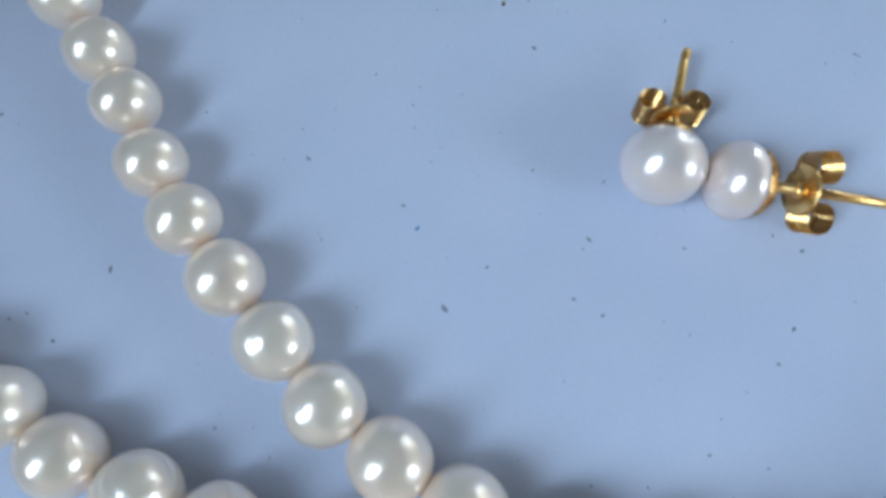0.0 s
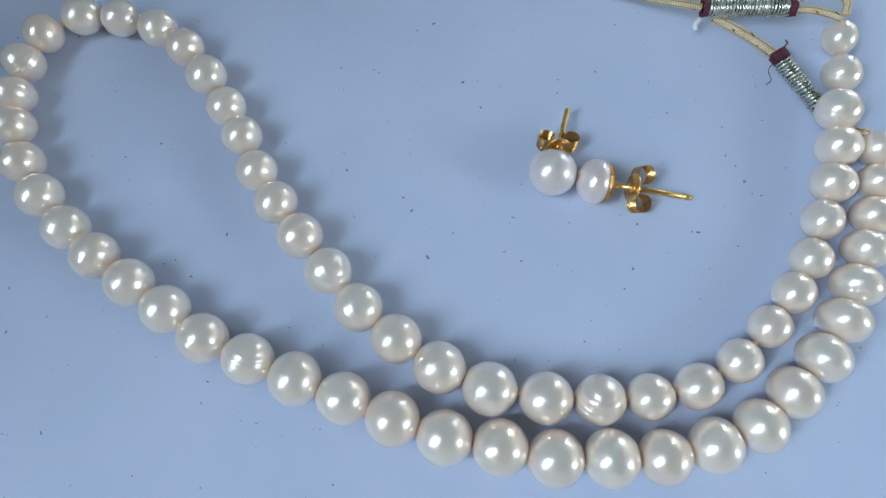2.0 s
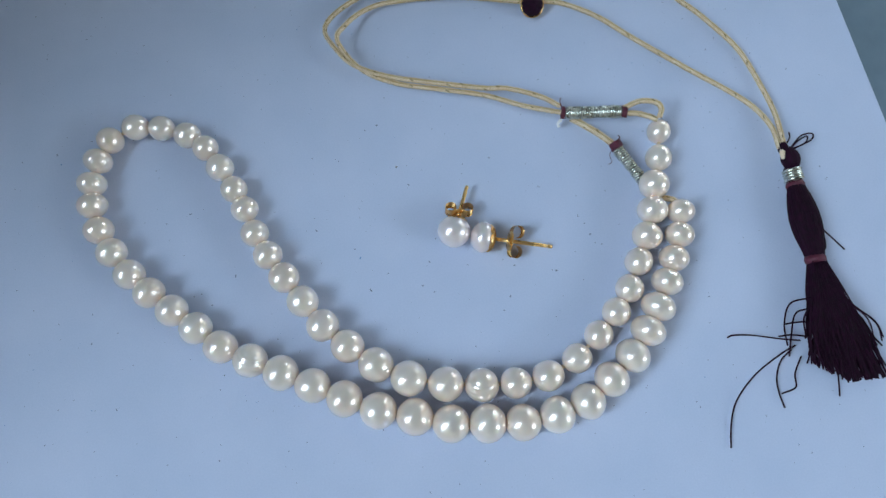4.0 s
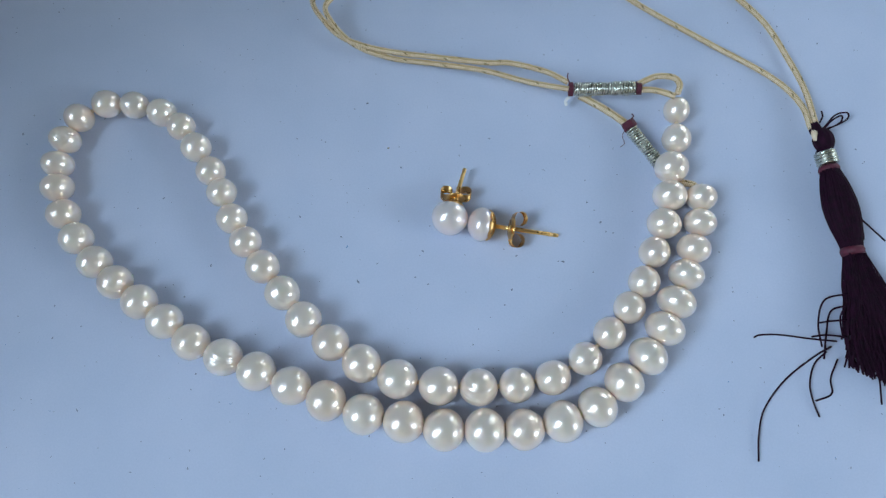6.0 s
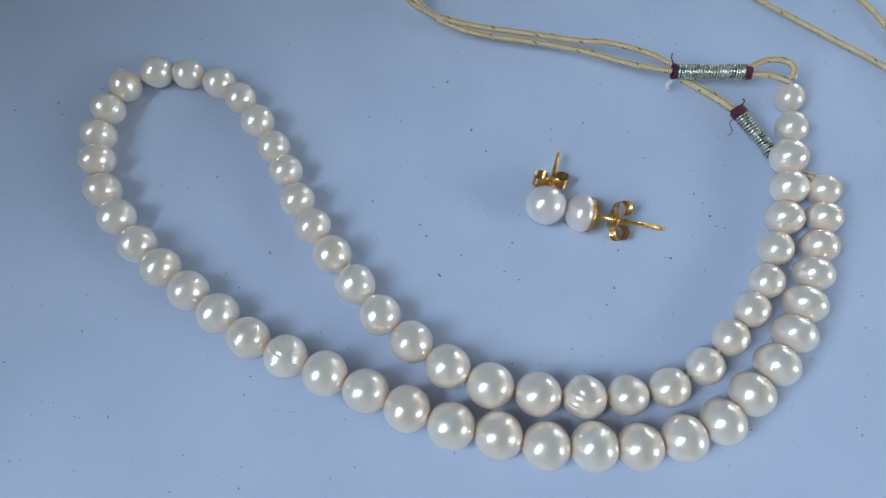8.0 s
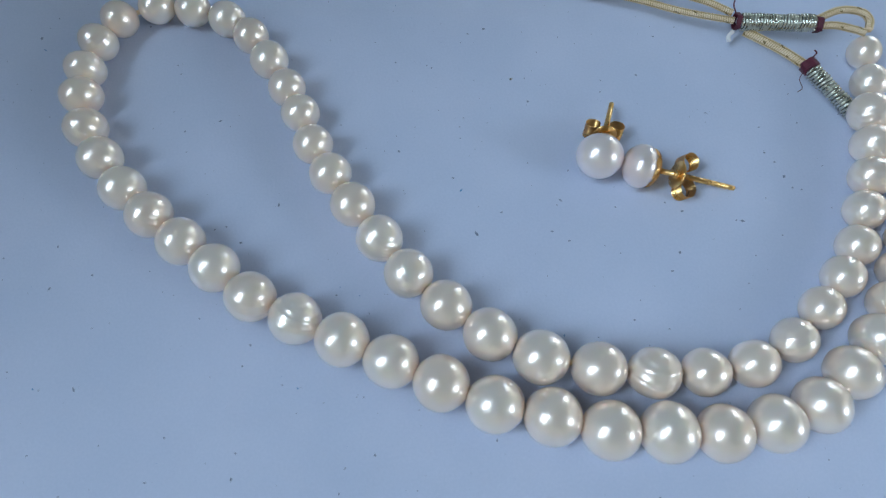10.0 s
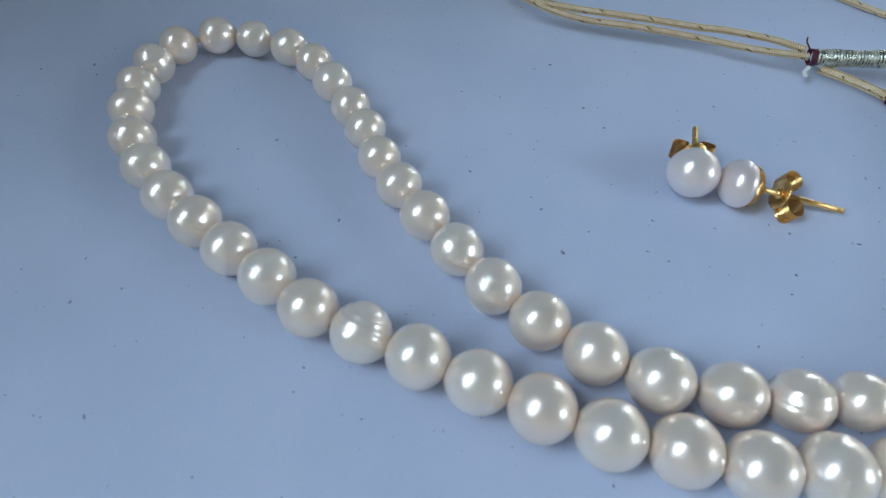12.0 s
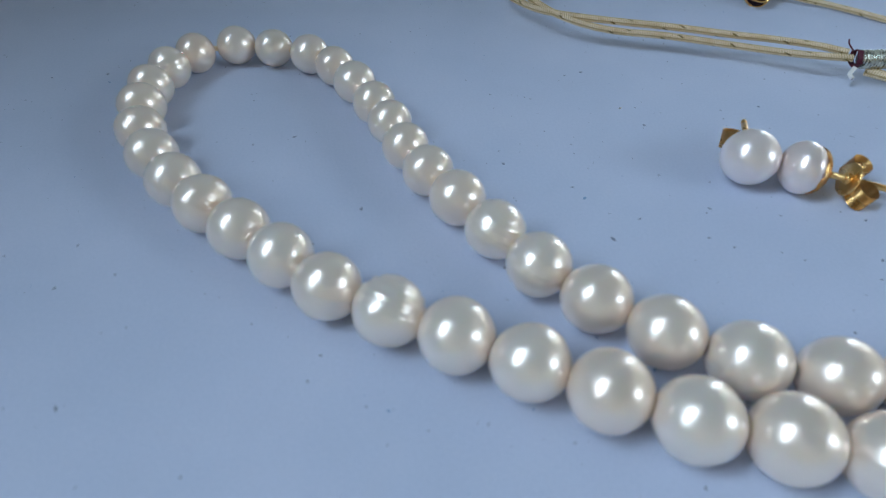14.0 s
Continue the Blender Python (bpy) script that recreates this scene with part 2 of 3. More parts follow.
# ---- the necklace ----
# the pearls' places in centimetres, from the bound end round the loop, and back
INNER = (
    (6.36, 6.04), (6.31, 5.42), (6.16, 4.80), (6.09, 4.21), (5.94, 3.65), (5.74, 3.09), (5.51, 2.51),
    (5.20, 2.01), (4.81, 1.53), (4.34, 1.05), (3.74, 0.70), (3.07, 0.55), (2.37, 0.50), (1.63, 0.52),
    (0.87, 0.63), (0.19, 0.90), (-0.41, 1.28), (-0.95, 1.71), (-1.39, 2.21), (-1.82, 2.72), (-2.20, 3.21),
    (-2.51, 3.69), (-2.77, 4.23), (-3.04, 4.68), (-3.38, 5.18), (-3.75, 5.64), (-4.18, 5.94), (-4.77, 6.11),
    (-5.36, 6.13),
)
OUTER = (
    (-5.89, 5.82), (-6.11, 5.33), (-6.18, 4.80), (-6.11, 4.30), (-5.90, 3.74), (-5.57, 3.25), (-5.13, 2.78),
    (-4.67, 2.39), (-4.14, 2.01), (-3.60, 1.64), (-3.06, 1.26), (-2.41, 0.98), (-1.76, 0.73), (-1.10, 0.48),
    (-0.43, 0.22), (0.27, -0.01), (1.01, -0.13), (1.74, -0.26), (2.48, -0.25), (3.20, -0.23), (3.89, -0.08),
    (4.53, 0.19), (5.02, 0.63), (5.48, 1.11), (5.82, 1.62), (6.07, 2.12), (6.30, 2.65), (6.48, 3.16),
    (6.64, 3.68), (6.71, 4.19),
)
SIZES = ((1, 0.526), (2, 0.566), (3, 0.653), (5, 0.643), (6, 0.595), (9, 0.595), (12, 0.643), (13, 0.692), (15, 0.731), (17, 0.702), (19, 0.653), (22, 0.605), (25, 0.585), (28, 0.566),
         (30, 0.595), (34, 0.634), (37, 0.663), (41, 0.712), (45, 0.731), (48, 0.780), (50, 0.731), (53, 0.731), (55, 0.722), (57, 0.643), (59, 0.595))
GROOVED = {2: 0.03, 3: 0.035, 4: 0.02, 54: 0.015, 34: 0.02, 13: 0.055, 41: 0.07, 40: 0.03, 19: 0.045, 18: 0.03, 37: 0.03, 38: 0.015, 10: 0.025, 5: 0.03, 7: 0.02, 31: 0.035, 48: 0.012}


def size_of(i):
    for (a, d), (b, e) in zip(SIZES, SIZES[1:]):
        if a <= i <= b:
            return d + (e - d) * (i - a) / (b - a)


def pearl_mesh(axial, across, grooves, rnd):
    """A slightly uneven, drilled, button-like pearl, its hole along x."""
    bm = bmesh.new()
    seed = Vector((rnd.uniform(-50, 50), rnd.uniform(-50, 50), rnd.uniform(-50, 50)))
    cuts = [(0.12 + 0.2 * k + rnd.uniform(-0.06, 0.06), rnd.uniform(0.04, 0.07)) for k in range(4)]
    lean = rnd.uniform(-0.05, 0.05)
    n, sides = (30, 72) if grooves else (22, 36)
    rings = []
    for i in range(n + 1):
        a = 0.10 + (math.pi - 0.20) * i / n
        ring = []
        for j in range(sides):
            w = 2 * math.pi * j / sides
            d = Vector((-math.cos(a), math.sin(a) * math.cos(w), math.sin(a) * math.sin(w)))
            r = 1 + 0.030 * noise.noise(d * 0.9 + seed) + 0.010 * noise.noise(d * 2.6 + seed) + lean * d.x * (1 - abs(d.x))
            for c, wide in cuts:
                r -= 0.85 * grooves * math.exp(-((d.y - c + 0.1 * d.x) / wide) ** 2) * (0.7 + 0.6 * noise.noise(d * 1.5 + seed))
            ring.append(bm.verts.new(Vector((d.x * axial / 2, d.y * across / 2, d.z * across / 2)) * r))
        rings.append(ring)
    for a, b in zip(rings, rings[1:]):
        for j in range(sides):
            k = (j + 1) % sides
            bm.faces.new((a[j], a[k], b[k], b[j]))
    for ring, sign in ((rings[0], 1), (rings[-1], -1)):
        inner = [bm.verts.new(v.co * 0.75 + Vector((0, 0, 0))) for v in ring]
        for v in inner:
            v.co = Vector((v.co.x, v.co.y * 0.8, v.co.z * 0.8))
        for j in range(sides):
            k = (j + 1) % sides
            q = (ring[j], inner[j], inner[k], ring[k])
            bm.faces.new(q if sign > 0 else q[::-1])
    bmesh.ops.recalc_face_normals(bm, faces=bm.faces)
    return bm


necklace = tagged(new("pearl_necklace"), "creamy pearl necklace on a cream cord with a maroon tassel", "necklace")


def pearls():
    rnd = random.Random(7)
    places = [Vector((x, y, 0)) for x, y in INNER + OUTER]
    for i, p in enumerate(places, 1):
        before, after = places[max(i - 2, 0)], places[min(i, 58)]
        step = (after - before).length / (2 if 1 < i < 59 else 1)
        across = size_of(i) * rnd.uniform(0.98, 1.02)
        axial = min(step * 1.03, across * 1.04)
        ob = part("pearl", pearl_mesh(axial * CM, across * CM, GROOVED.get(i, 0.0), rnd), NACRE, necklace)
        way = math.degrees(math.atan2(after.y - before.y, after.x - before.x))
        if i in GROOVED and abs(way) > 90:
            way += 180
        ob.matrix_world = pose(p.x * CM, p.y * CM, across / 2 * CM * 0.99, rnd.uniform(35, 75) if i in GROOVED else rnd.uniform(0, 360), rnd.uniform(-3, 3), way + rnd.uniform(-4, 4))
    silk = [Vector((p.x * CM, p.y * CM, size_of(i) / 2 * CM)) for i, p in enumerate(places, 1)]
    part("string", tube(bmesh.new(), silk, 0.0004, 6), CORD, necklace, "cream silk string through the pearls")


pearls()


def braid(points, radius, name, label=""):
    """A braided cord: two crossing sets of ribs, with sparse gold flecks."""
    way = even(spline(cm(points), 60), 0.00010)
    sides = 32

    def shape(i, j):
        # four columns of slanting stitches round the cord, alternate columns slanting the other way
        column, w = divmod(j / 8, 1.0)
        slant = w if int(column) % 2 else 1 - w
        stitch = abs(math.sin(i * 0.85 + 2.2 * slant))
        return 0.80 + 0.27 * (0.35 + 0.65 * stitch) * math.sin(math.pi * (0.08 + 0.84 * w)) ** 0.6

    def mark(i, j):
        if (i + 2 * j) % 40 < 5 and (i // 40 * 9 + j) % 16 < 4:
            return 1
        column, w = divmod((j + 0.5) / 8, 1.0)
        slant = w if int(column) % 2 else 1 - w
        # faces in the grooves between stitches take the painted shade
        return 2 if abs(math.sin((i + 0.5) * 0.85 + 2.2 * slant)) < 0.44 or not 0.1 < w < 0.9 else 0

    return part(name, tube(bmesh.new(), way, radius * CM, sides, shape, mark), (CORD, CORD_GOLD, CORD_SHADE), necklace, label)


CORD_R = 0.057
# two cords run from the silver binding round a bend to the sliding bead
braid(((4.17, 6.59, 0.39), (3.72, 6.84, 0.37), (3.01, 7.04, 0.35), (2.48, 7.03, 0.39), (1.53, 7.12, 0.43), (0.38, 7.28, 0.43), (-0.44, 7.57, 0.39), (-0.90, 8.00, 0.35), (-1.19, 8.57, 0.33), (-0.71, 9.25, 0.20), (0.26, 9.73, 0.16), (1.88, 9.74, 0.16), (3.47, 9.39, 0.24)), CORD_R, "cord", "cream braided cord with gold flecks")
braid(((4.18, 6.45, 0.37), (3.36, 6.64, 0.31), (2.49, 6.91, 0.27), (1.50, 7.04, 0.31), (0.47, 7.19, 0.31), (-0.32, 7.50, 0.39), (-0.86, 8.15, 0.47), (-0.72, 8.57, 0.41), (-0.31, 9.09, 0.20), (0.34, 9.35, 0.14), (1.78, 9.48, 0.14), (3.47, 9.28, 0.24)), CORD_R, "cord", "cream braided cord with gold flecks")
# two cords run on to the tassel
braid(((3.77, 9.31, 0.24), (4.37, 9.31, 0.12), (5.18, 8.99, 0.08), (5.99, 8.43, 0.08), (7.19, 7.66, 0.08), (8.40, 6.89, 0.08), (8.91, 6.26, 0.15), (9.03, 5.66, 0.22)), CORD_R, "cord", "cream braided cord with gold flecks")
braid(((3.77, 9.43, 0.24), (4.63, 9.97, 0.10), (6.17, 10.06, 0.08), (7.26, 9.31, 0.08), (7.86, 8.76, 0.08), (8.42, 8.11, 0.08), (8.81, 7.26, 0.10), (9.05, 6.51, 0.15), (9.14, 5.71, 0.22)), CORD_R, "cord", "cream braided cord with gold flecks")
# the binding's end loop, which holds the first pearl
braid(((5.56, 6.53, 0.42), (5.89, 6.64, 0.54), (6.23, 6.61, 0.56), (6.36, 6.47, 0.54), (6.31, 6.27, 0.53)), 0.062, "end_loop")
braid(((5.56, 6.43, 0.38), (5.82, 6.39, 0.46), (6.07, 6.32, 0.48), (6.27, 6.22, 0.51)), 0.062, "end_loop")
# the branch to the second binding, and its end under the strands
braid(((4.43, 6.39, 0.20), (4.69, 6.24, 0.20), (5.05, 6.01, 0.20), (5.40, 5.73, 0.20)), 0.075, "cord")
braid(((6.01, 4.88, 0.12), (6.18, 4.60, 0.12), (6.40, 4.53, 0.18), (6.58, 4.46, 0.26), (6.68, 4.32, 0.29)), 0.066, "end_loop")


def wire_wrap(a, b, radius, turns):
    """Silver wire wound close on a core."""
    a, b = Vector(a) * CM, Vector(b) * CM
    t = (b - a).normalized()
    side = t.cross(Vector((0, 0, 1))).normalized()
    up = side.cross(t)
    pts = []
    for i in range(turns * 20 + 1):
        u = i / (turns * 20)
        w = 2 * math.pi * i / 20
        swell = radius * CM * (1 + 0.05 * math.sin(9 * u) + 0.03 * math.sin(31 * u))
        pts.append(a.lerp(b, u + 0.006 * math.sin(23 * u) * math.sin(math.pi * u)) + (side * math.cos(w) + up * math.sin(w)) * swell)
    wrap = part("silver_wrap", tube(bmesh.new(), pts, (b - a).length / turns * 0.43, 8), SILVER, necklace, "silver wire wound tightly round the cord")
    part("core", tube(bmesh.new(), [a, a.lerp(b, 0.5), b], radius * CM * 0.92, 12), CORE, wrap)


wire_wrap((4.29, 6.44, 0.36), (5.51, 6.46, 0.41), 0.122, 25)
wire_wrap((5.44, 5.64, 0.22), (6.04, 4.84, 0.17), 0.112, 18)


def thread_knot(place, way, radius, length, material_):
    """Wine-coloured thread wound round the cord in a small knot."""
    p, t = Vector(place) * CM, Vector(way).normalized()
    side = t.cross(Vector((0, 0, 1))).normalized()
    up = side.cross(t)
    pts, turns = [], 5
    for i in range(turns * 14 + 1):
        u, w = i / (turns * 14), 2 * math.pi * i / 14
        pts.append(p + t * (u - 0.5) * length * CM + (side * math.cos(w) + up * math.sin(w)) * radius * CM * (1 + 0.12 * math.sin(5 * w + u)))
    return part("thread_knot", tube(bmesh.new(), pts, length * CM / turns * 0.75, 6), material_, necklace, "wound wine-red thread")


def loose_thread(points, radius, material_, parent, name="loose_thread"):
    return part(name, tube(bmesh.new(), spline(cm(points), 10), radius * CM, 6), material_, parent)


thread_knot((4.22, 6.43, 0.38), (1, 0, 0), 0.125, 0.08, RED_THREAD)
thread_knot((5.58, 6.46, 0.39), (1, 0, 0), 0.12, 0.10, RED_THREAD)
thread_knot((5.40, 5.71, 0.24), (0.5, -0.85, 0), 0.115, 0.15, RED_THREAD)
loose_thread(((4.19, 6.54, 0.45), (4.14, 6.64, 0.51), (4.15, 6.71, 0.55)), 0.012, RED_THREAD, necklace)
loose_thread(((4.20, 6.31, 0.29), (4.14, 6.26, 0.21), (4.16, 6.18, 0.17)), 0.035, WHITE_THREAD, necklace)
loose_thread(((5.32, 5.63, 0.20), (5.29, 5.55, 0.10), (5.34, 5.41, 0.05), (5.26, 5.34, 0.03)), 0.006, RED_THREAD, necklace)
loose_thread(((5.41, 5.80, 0.34), (5.45, 5.85, 0.40), (5.41, 5.89, 0.42)), 0.012, RED_THREAD, necklace)


def slider_bead():
    """A knotted maroon bead through which the cords slide."""
    bm = bmesh.new()
    bmesh.ops.create_icosphere(bm, subdivisions=4, radius=0.0026)
    for v in bm.verts:
        d = v.co.normalized()
        a = math.atan2(d.y, d.x)
        v.co *= 1 + 0.05 * math.sin(11 * a) * math.sin(9 * math.asin(max(-1, min(1, d.z)))) + 0.04 * noise.noise(d * 3)
    ob = part("slider_bead", bm, MAROON, necklace, "knotted maroon sliding bead with gold thread")
    ob.location = Vector((3.62, 9.19, 0.26)) * CM
    for k in range(3):
        pts = [Vector((math.cos(w) * 0.0026, math.sin(w) * 0.0026 * math.cos(k * 1.1), math.sin(w) * 0.0026 * math.sin(k * 1.1 + 0.4))) for w in [2 * math.pi * i / 24 for i in range(25)]]
        part("gold_thread", tube(bmesh.new(), pts, 0.0002, 6), GOLD, ob)


slider_bead()


def tassel():
    rnd = random.Random(3)
    base = tagged(new("tassel"), "dark maroon silk tassel with a silver ring")
    base.parent = necklace

    def turned(name, a, b, profile, mat, label=""):
        a, b = Vector(a) * CM, Vector(b) * CM
        m = Matrix.Translation(a) @ (b - a).to_track_quat("X", "Z").to_matrix().to_4x4()
        n = (b - a).length
        bm = revolve(bmesh.new(), [(x * n, r * CM) for x, r in profile], m, 36, True)
        bm.normal_update()
        for v in bm.verts:
            v.co += v.normal * 0.00012 * math.sin(60 * math.atan2(*(m.inverted() @ v.co).yz)) * (1 if mat is MAROON else 0)
        bmesh.ops.recalc_face_normals(bm, faces=bm.faces)
        return part(name, bm, mat, base, label)

    def swell(top, n=14, ends=0.35):
        return [(i / n, top * (ends + (1 - ends) * math.sin(math.pi * i / n) ** 0.8)) for i in range(n + 1)]

    turned("neck", (9.07, 5.78, 0.22), (9.13, 5.58, 0.22), [(0, 0.08), (0.3, 0.10), (0.7, 0.11), (1, 0.10)], MAROON)
    turned("head", (9.20, 5.67, 0.23), (9.28, 5.16, 0.22), swell(0.19), MAROON)
    turned("white_tuft", (9.05, 5.66, 0.25), (9.10, 5.36, 0.25), swell(0.068), CORD)
    turned("collar", (9.15, 5.24, 0.22), (9.25, 5.16, 0.22), [(0, 0.10), (0.5, 0.16), (1, 0.17)], MAROON)
    for k in range(4):
        y = 5.14 - 0.066 * k
        ring = [Vector((9.24 + 0.012 * k + 0.168 * math.cos(w), y + 0.03 * math.cos(w), 0.22 + 0.168 * math.sin(w))) * CM for w in [2 * math.pi * i / 24 for i in range(25)]]
        part("silver_ring", tube(bmesh.new(), ring, 0.036 * CM, 8), SILVER, base)
    turned("band", (9.27, 4.88, 0.22), (9.29, 4.74, 0.22), [(0, 0.17), (0.5, 0.195), (1, 0.18)], RED_THREAD)
    top, tie = Vector((9.28, 4.78, 0.23)), Vector((9.54, 3.16, 0.20))
    turned("body", top, tie, [(0, 0.16), (0.1, 0.21), (0.25, 0.26), (0.42, 0.295), (0.55, 0.29), (0.7, 0.26), (0.85, 0.205), (1, 0.17)], MAROON)
    turned("tie", (9.525, 3.25, 0.20), (9.55, 3.09, 0.20), [(0, 0.19), (0.5, 0.215), (1, 0.20)], RED_THREAD)

    # fine threads laid over the body
    bm = bmesh.new()
    for k in range(46):
        w0 = math.pi * (k + rnd.random()) / 46
        pts = []
        for i in range(9):
            u = i / 8
            r = 0.165 + 0.135 * math.sin(math.pi * min(1, u * 1.04)) ** 0.9
            w = w0 + 0.12 * math.sin(3 * u + k)
            p = top.lerp(tie, u)
            pts.append(Vector((p.x + r * math.cos(w), p.y, p.z + r * math.sin(w))) * CM)
        tube(bm, pts, 0.016 * CM, 5)
    tagged(part("thread_cover", bm, MAROON, base), kind="stuff")

    # the skirt: many threads that fan out
    bm = bmesh.new()
    for k in range(440):
        side = rnd.uniform(-1, 1)
        x1 = 10.01 + side * rnd.uniform(0.5, 1.0) * 0.92
        y1 = 0.58 + 0.85 * rnd.random() ** 2 + 0.25 * abs(side) - 0.14 * side
        z1 = rnd.uniform(0.02, 0.34) * (1 - 0.5 * abs(side))
        a = Vector((9.55 + side * 0.15, 3.10, 0.20 + rnd.uniform(-0.12, 0.14)))
        b = Vector((9.66 + side * 0.34 + rnd.uniform(-0.05, 0.05), 2.3, max(0.05, rnd.uniform(0.05, 0.42))))
        d = Vector((x1, y1, z1))
        c = b.lerp(d, 0.5) + Vector((rnd.uniform(-0.17, 0.17), rnd.uniform(-0.15, 0.15), rnd.uniform(-0.05, 0.12)))
        tube(bm, [p * CM for p in spline((a, b, c, d), 4)], 0.018 * CM, 4)
    tagged(part("skirt", bm, MAROON, base), kind="stuff")

    for pts in (
        ((8.97, 1.43, 0.30), (8.53, 1.47, 0.28), (7.98, 1.54, 0.24), (7.65, 1.54, 0.18), (7.53, 1.49, 0.16)),
        ((8.92, 1.34, 0.20), (8.60, 1.14, 0.14), (8.07, 0.73, 0.10), (7.66, 0.21, 0.06), (7.51, -0.26, 0.05), (7.47, -0.74, 0.03)),
        ((8.85, 1.25, 0.15), (8.64, 1.02, 0.08), (8.53, 0.67, 0.06), (8.56, 0.35, 0.04), (8.65, 0.06, 0.03)),
        ((9.04, 1.12, 0.15), (8.92, 0.76, 0.06), (8.91, 0.48, 0.05), (8.61, 0.35, 0.05)),
        ((9.70, 3.90, 0.20), (9.87, 3.81, 0.10), (10.10, 3.60, 0.06), (10.30, 3.41, 0.03)),
        ((9.67, 3.48, 0.20), (9.84, 3.42, 0.10), (9.84, 3.68, 0.10), (9.72, 3.85, 0.12)),
        ((9.28, 2.32, 0.30), (8.87, 2.20, 0.25), (8.73, 1.77, 0.20), (8.78, 1.33, 0.15)),
        ((9.27, 2.10, 0.30), (8.96, 1.99, 0.25), (8.88, 1.55, 0.15), (8.83, 1.11, 0.08)),
        ((9.23, 1.83, 0.25), (8.90, 1.80, 0.30), (8.71, 1.77, 0.28)),
        ((9.24, 1.51, 0.25), (8.86, 1.55, 0.20), (8.61, 1.52, 0.15)),
        ((9.86, 2.21, 0.25), (10.26, 1.94, 0.12), (10.55, 1.61, 0.05)),
        ((9.70, 1.24, 0.20), (9.80, 0.80, 0.08), (9.81, 0.30, 0.03)),
        ((9.27, 5.69, 0.26), (9.49, 5.93, 0.30), (9.74, 5.99, 0.28), (9.76, 5.88, 0.24), (9.53, 5.74, 0.24), (9.27, 5.65, 0.24)),
        ((9.25, 5.65, 0.26), (9.42, 5.82, 0.32), (9.60, 5.91, 0.32), (9.58, 5.78, 0.28), (9.29, 5.63, 0.22)),
        ((9.16, 5.76, 0.30), (9.21, 5.88, 0.34), (9.19, 5.99, 0.36)),
    ):
        loose_thread(pts, 0.017, MAROON, base)


tassel()


# ---- the earrings ----
def earring(place, tip, roll, back, wing, round_, size, tilt, lean, label):
    """A stud: button pearl, scalloped cup, post, and a butterfly back on the post. Built along x, then laid down."""
    rnd = random.Random(int(place[0] * 100))
    stud = tagged(new("pearl_earring"), label, "earring", "pair of earrings")
    a, b = Vector(place) * CM, Vector(tip) * CM
    n = (b - a).length
    stud.matrix_world = Matrix.Translation(a) @ (b - a).to_track_quat("X", "Z").to_matrix().to_4x4() @ pose(0, 0, 0, roll)
    # button pearl, flatter at the back
    girth = 1.0 if round_ > 1 else 0.94
    bm = bmesh.new()
    bmesh.ops.create_uvsphere(bm, u_segments=48, v_segments=32, radius=1.0)
    for v in bm.verts:
        x, y, z = v.co
        v.co = Vector((x * (0.29 if x < 0 else 0.26) * round_, y * 0.355 * girth, z * 0.35 * girth)) * CM * (1 + 0.02 * noise.noise(v.co + Vector(place)))
    part("pearl", bm, NACRE_PINK, stud, "round white button pearl")
    # scalloped cup
    bm = bmesh.new()
    rings, sides = [], 64
    for i in range(8):
        u = i / 7
        ring = []
        for j in range(sides):
            w = 2 * math.pi * j / sides
            r = 0.03 + (0.275 if round_ < 1.1 else 0.22) * math.sin(u * 1.45)
            x = 0.285 - 0.15 * (1 - math.cos(u * 1.45)) - (0.045 * abs(math.sin(5 * w)) if i == 7 else 0.0) - (0.02 * abs(math.sin(5 * w)) if i == 6 else 0)
            ring.append(bm.verts.new(Vector((x + 0.27 * (round_ - 1), r * math.cos(w), r * math.sin(w))) * CM))
        rings.append(ring)
    for p, q in zip(rings, rings[1:]):
        for j in range(sides):
            k = (j + 1) % sides
            bm.faces.new((p[j], p[k], q[k], q[j]))
    bmesh.ops.solidify(bm, geom=bm.faces[:], thickness=0.00018)
    part("cup", bm, GOLD, stud, "scalloped gold cup")
    part("post", revolve(bmesh.new(), [(0.0027, 0.0003), (0.0027, 0.00042), (n - 0.0014, 0.00042), (n - 0.0012, 0.0003), (n - 0.0010, 0.00042), (n - 0.0002, 0.00038), (n, 0.0001)], sides=16, caps=True), GOLD, stud, "straight gold post")
    # butterfly back: a strip bent into two curls
    bm = bmesh.new()
    for s in (1, -1):
        prof = []
        for i in range(25):
            u = i / 24
            w = -math.pi / 2 + u * 1.72 * math.pi
            prof.append((0.135 + 0.13 * math.cos(w), s * (0.22 + 0.14 * math.sin(w))))
        prof = [(0.0, 0.0), (0.0, s * 0.05), (0.03, s * 0.07)] + prof
        wide = [0.16 if i < 4 else wing for i in range(len(prof))]
        left = [bm.verts.new(Vector((x, y, -w * 0.5)) * CM) for (x, y), w in zip(prof, wide)]
        right = [bm.verts.new(Vector((x, y, w * 0.5)) * CM) for (x, y), w in zip(prof, wide)]
        for i in range(len(prof) - 1):
            bm.faces.new((left[i], left[i + 1], right[i + 1], right[i]))
    bmesh.ops.solidify(bm, geom=bm.faces[:], thickness=0.00016)
    curls = part("butterfly_back", bm, GOLD, stud, "curled gold butterfly back")
    curls.location, curls.scale = (back * CM, 0, 0), (size, size, size)
    curls.rotation_euler = (0, radians(tilt), radians(lean))
    disc = bmesh.new()
    revolve(disc, [(0.0, 0.0006), (0.0, 0.0021), (0.00018, 0.0022), (0.00030, 0.0021), (0.00030, 0.0006)], sides=32)
    plate = part("plate", disc, GOLD, curls)
    plate.location = (-0.0002, 0, 0)
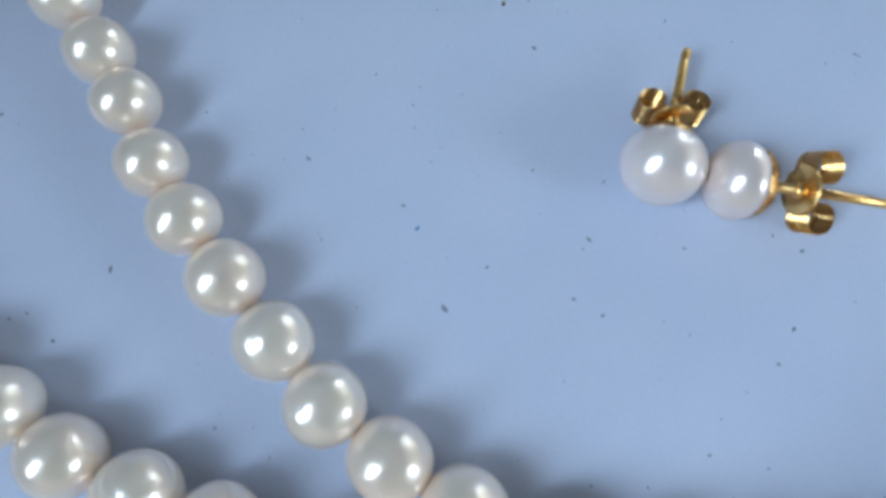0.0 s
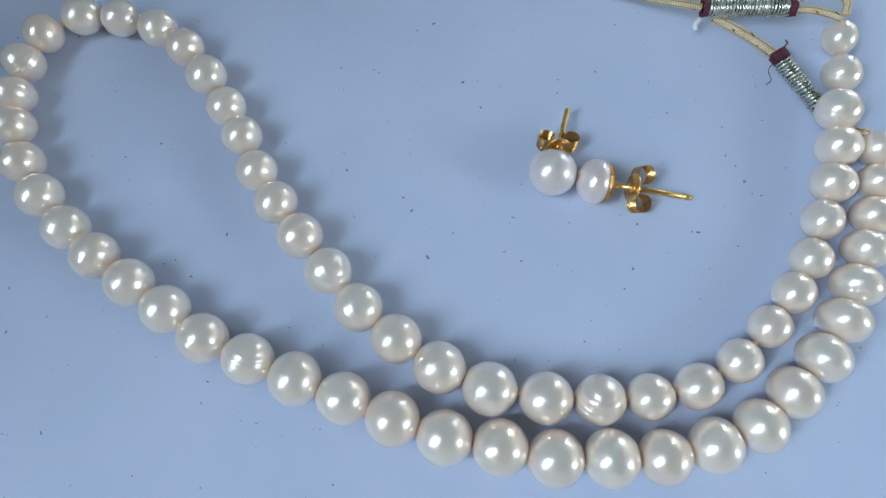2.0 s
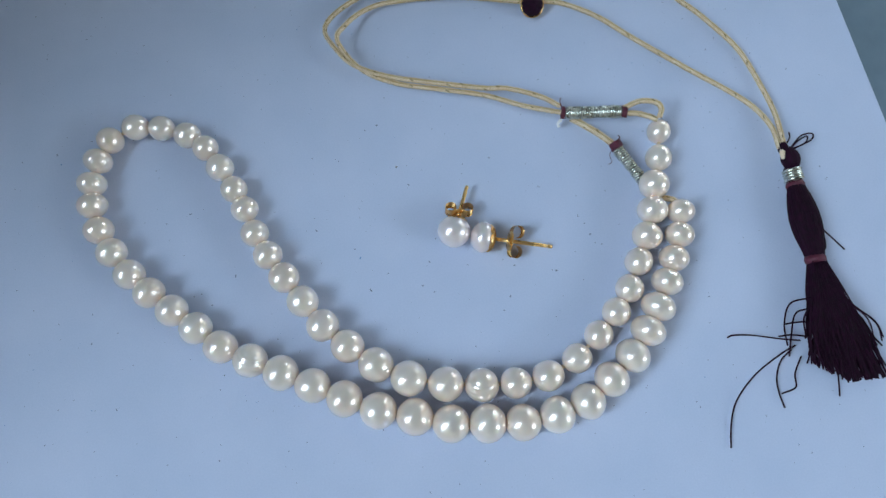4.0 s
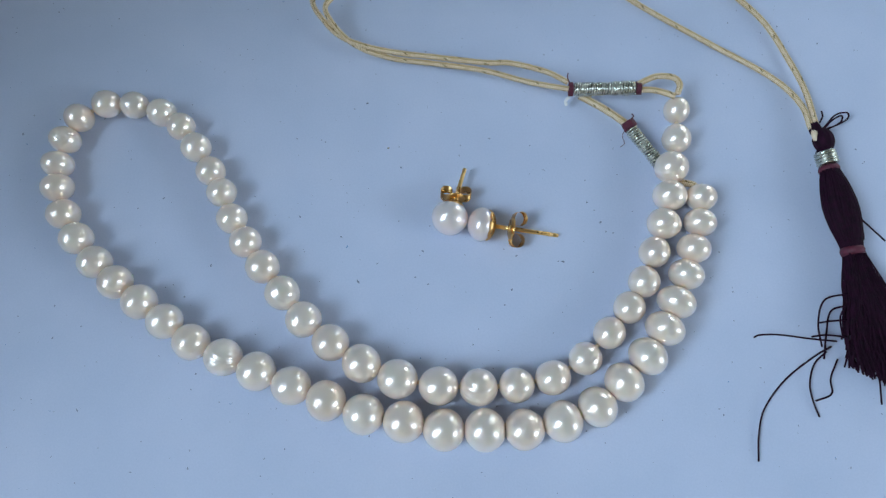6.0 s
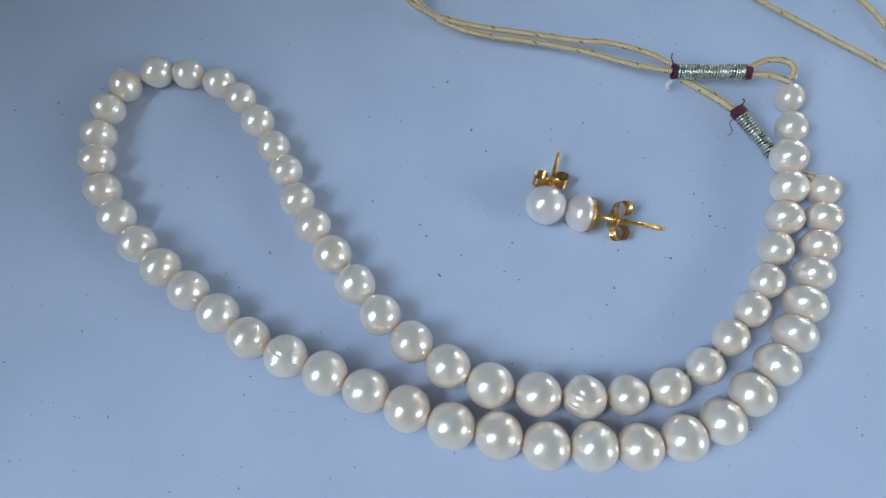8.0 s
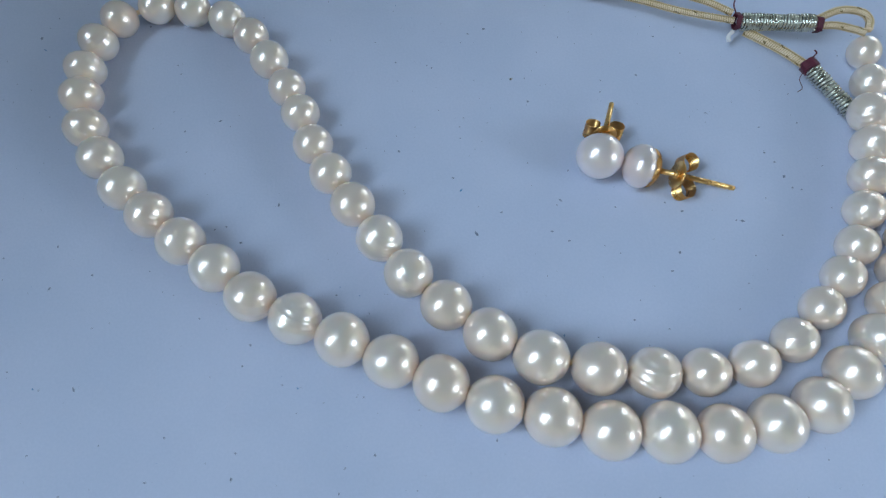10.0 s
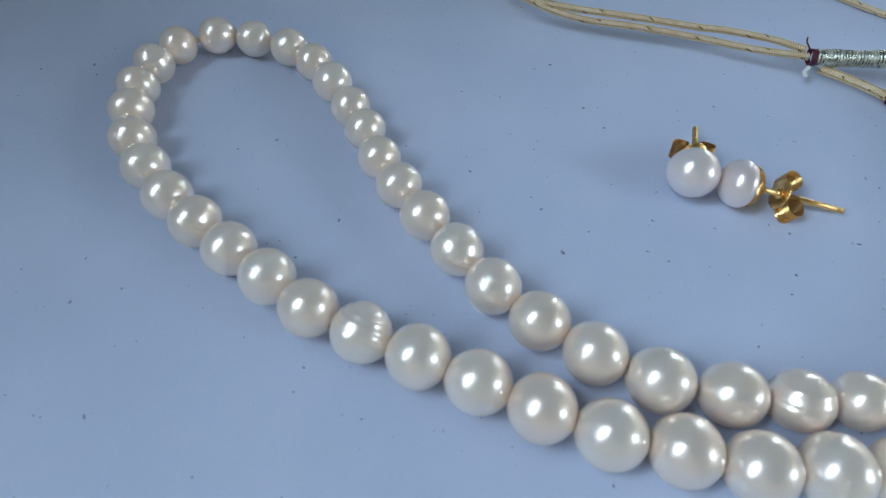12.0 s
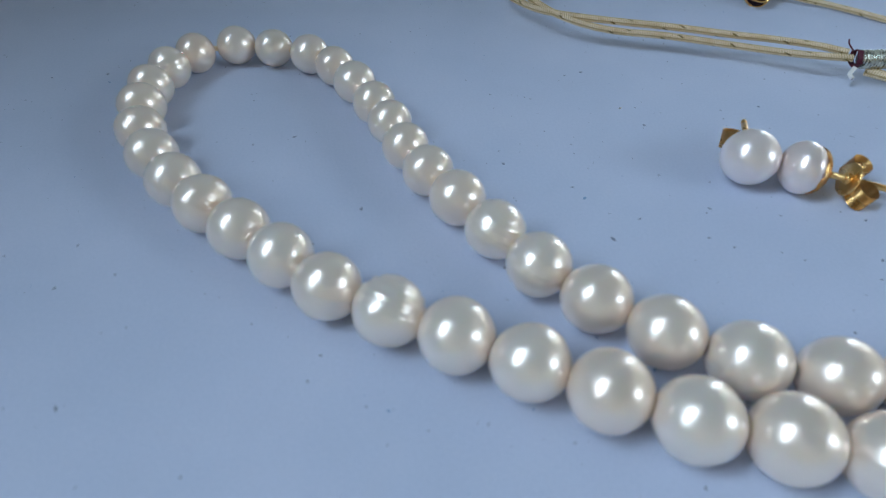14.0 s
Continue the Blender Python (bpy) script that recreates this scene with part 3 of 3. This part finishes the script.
    hub = part("hub", revolve(bmesh.new(), [(-0.0008, 0.00045), (-0.0006, 0.0007), (0.0003, 0.0008)], sides=20, caps=True), GOLD, curls)
    return stud


earring((1.80, 3.73, 0.36), (2.09, 4.80, 0.20), 0, 0.42, 0.28, 1.22, 0.84, 12, 14, "white button pearl stud in gold, its pearl facing outward, on paper")
earring((2.42, 3.60, 0.335), (3.95, 3.45, 0.07), 12, 0.60, 0.26, 0.94, 0.98, 4, 0, "white button pearl stud in gold lying on its side on paper")


# ---- dust on the paper ----
def dust():
    rnd = random.Random(11)
    bm = bmesh.new()
    marked = ((0.0, 2.5, 0.048, 0), (-0.25, 3.2, 0.04, 1), (0.5, 5.3, 0.05, 2), (2.27, 1.30, 0.035, 0), (4.80, 3.75, 0.05, 0), (4.90, 3.56, 0.035, 0), (3.94, 2.95, 0.03, 0), (4.03, 2.94, 0.045, 0), (-7.24, 5.58, 0.06, 0))
    fainter = (
        (1.21, 3.04), (1.26, 3.13), (3.02, 2.37), (4.68, 4.00), (2.10, 3.06), (2.87, 3.18), (3.12, 3.05), (1.13, 2.60), (2.13, 2.31), (2.88, 2.07), (0.37, 2.87), (-3.42, 2.16), (-4.58, 3.97),
        (-1.24, 3.82), (-0.81, 5.43), (-1.41, 5.50), (2.59, 5.52), (0.78, 4.88), (-2.96, 2.80), (-3.96, -0.59), (-5.26, -0.04), (-5.95, 1.32), (-5.41, 1.55), (-1.65, -1.16), (0.34, -0.42), (-4.07, 4.19), (0.03, 6.30),
    )

    def fleck(x, y, r, kind):
        n = rnd.randint(4, 6)
        turn, long = rnd.uniform(0, 6.3), rnd.uniform(1.0, 2.2)
        pts = []
        for i in range(n):
            w = 2 * math.pi * i / n
            q = Vector((math.cos(w) * long, math.sin(w), 0)) * r * rnd.uniform(0.6, 1.0)
            pts.append(Vector((x + q.x * math.cos(turn) - q.y * math.sin(turn), y + q.x * math.sin(turn) + q.y * math.cos(turn), 0)))
        top = bm.verts.new(Vector((x, y, 0.3 * r + 0.004)) * CM)
        low = [bm.verts.new(Vector((p.x, p.y, 0.002)) * CM) for p in pts]
        for i in range(n):
            bm.faces.new((low[i], low[(i + 1) % n], top)).material_index = kind

    for x, y, r, k in marked:
        fleck(x, y, r * 0.55, k)
    for x, y in fainter:
        fleck(x, y, rnd.uniform(0.014, 0.024), 0)
    for _ in range(2000):
        x, y = rnd.uniform(-13, 10.5), rnd.uniform(-8, 11)
        fleck(x, y, 0.0045 + 0.013 * rnd.random() ** 3, 0 if rnd.random() < 0.93 else 1)
    tagged(part("dust_specks", bm, (SPECK, SPECK_BLUE, GLITTER), smooth=False), "tiny dark specks of dust scattered on the white paper", "dust", kind="stuff")


dust()
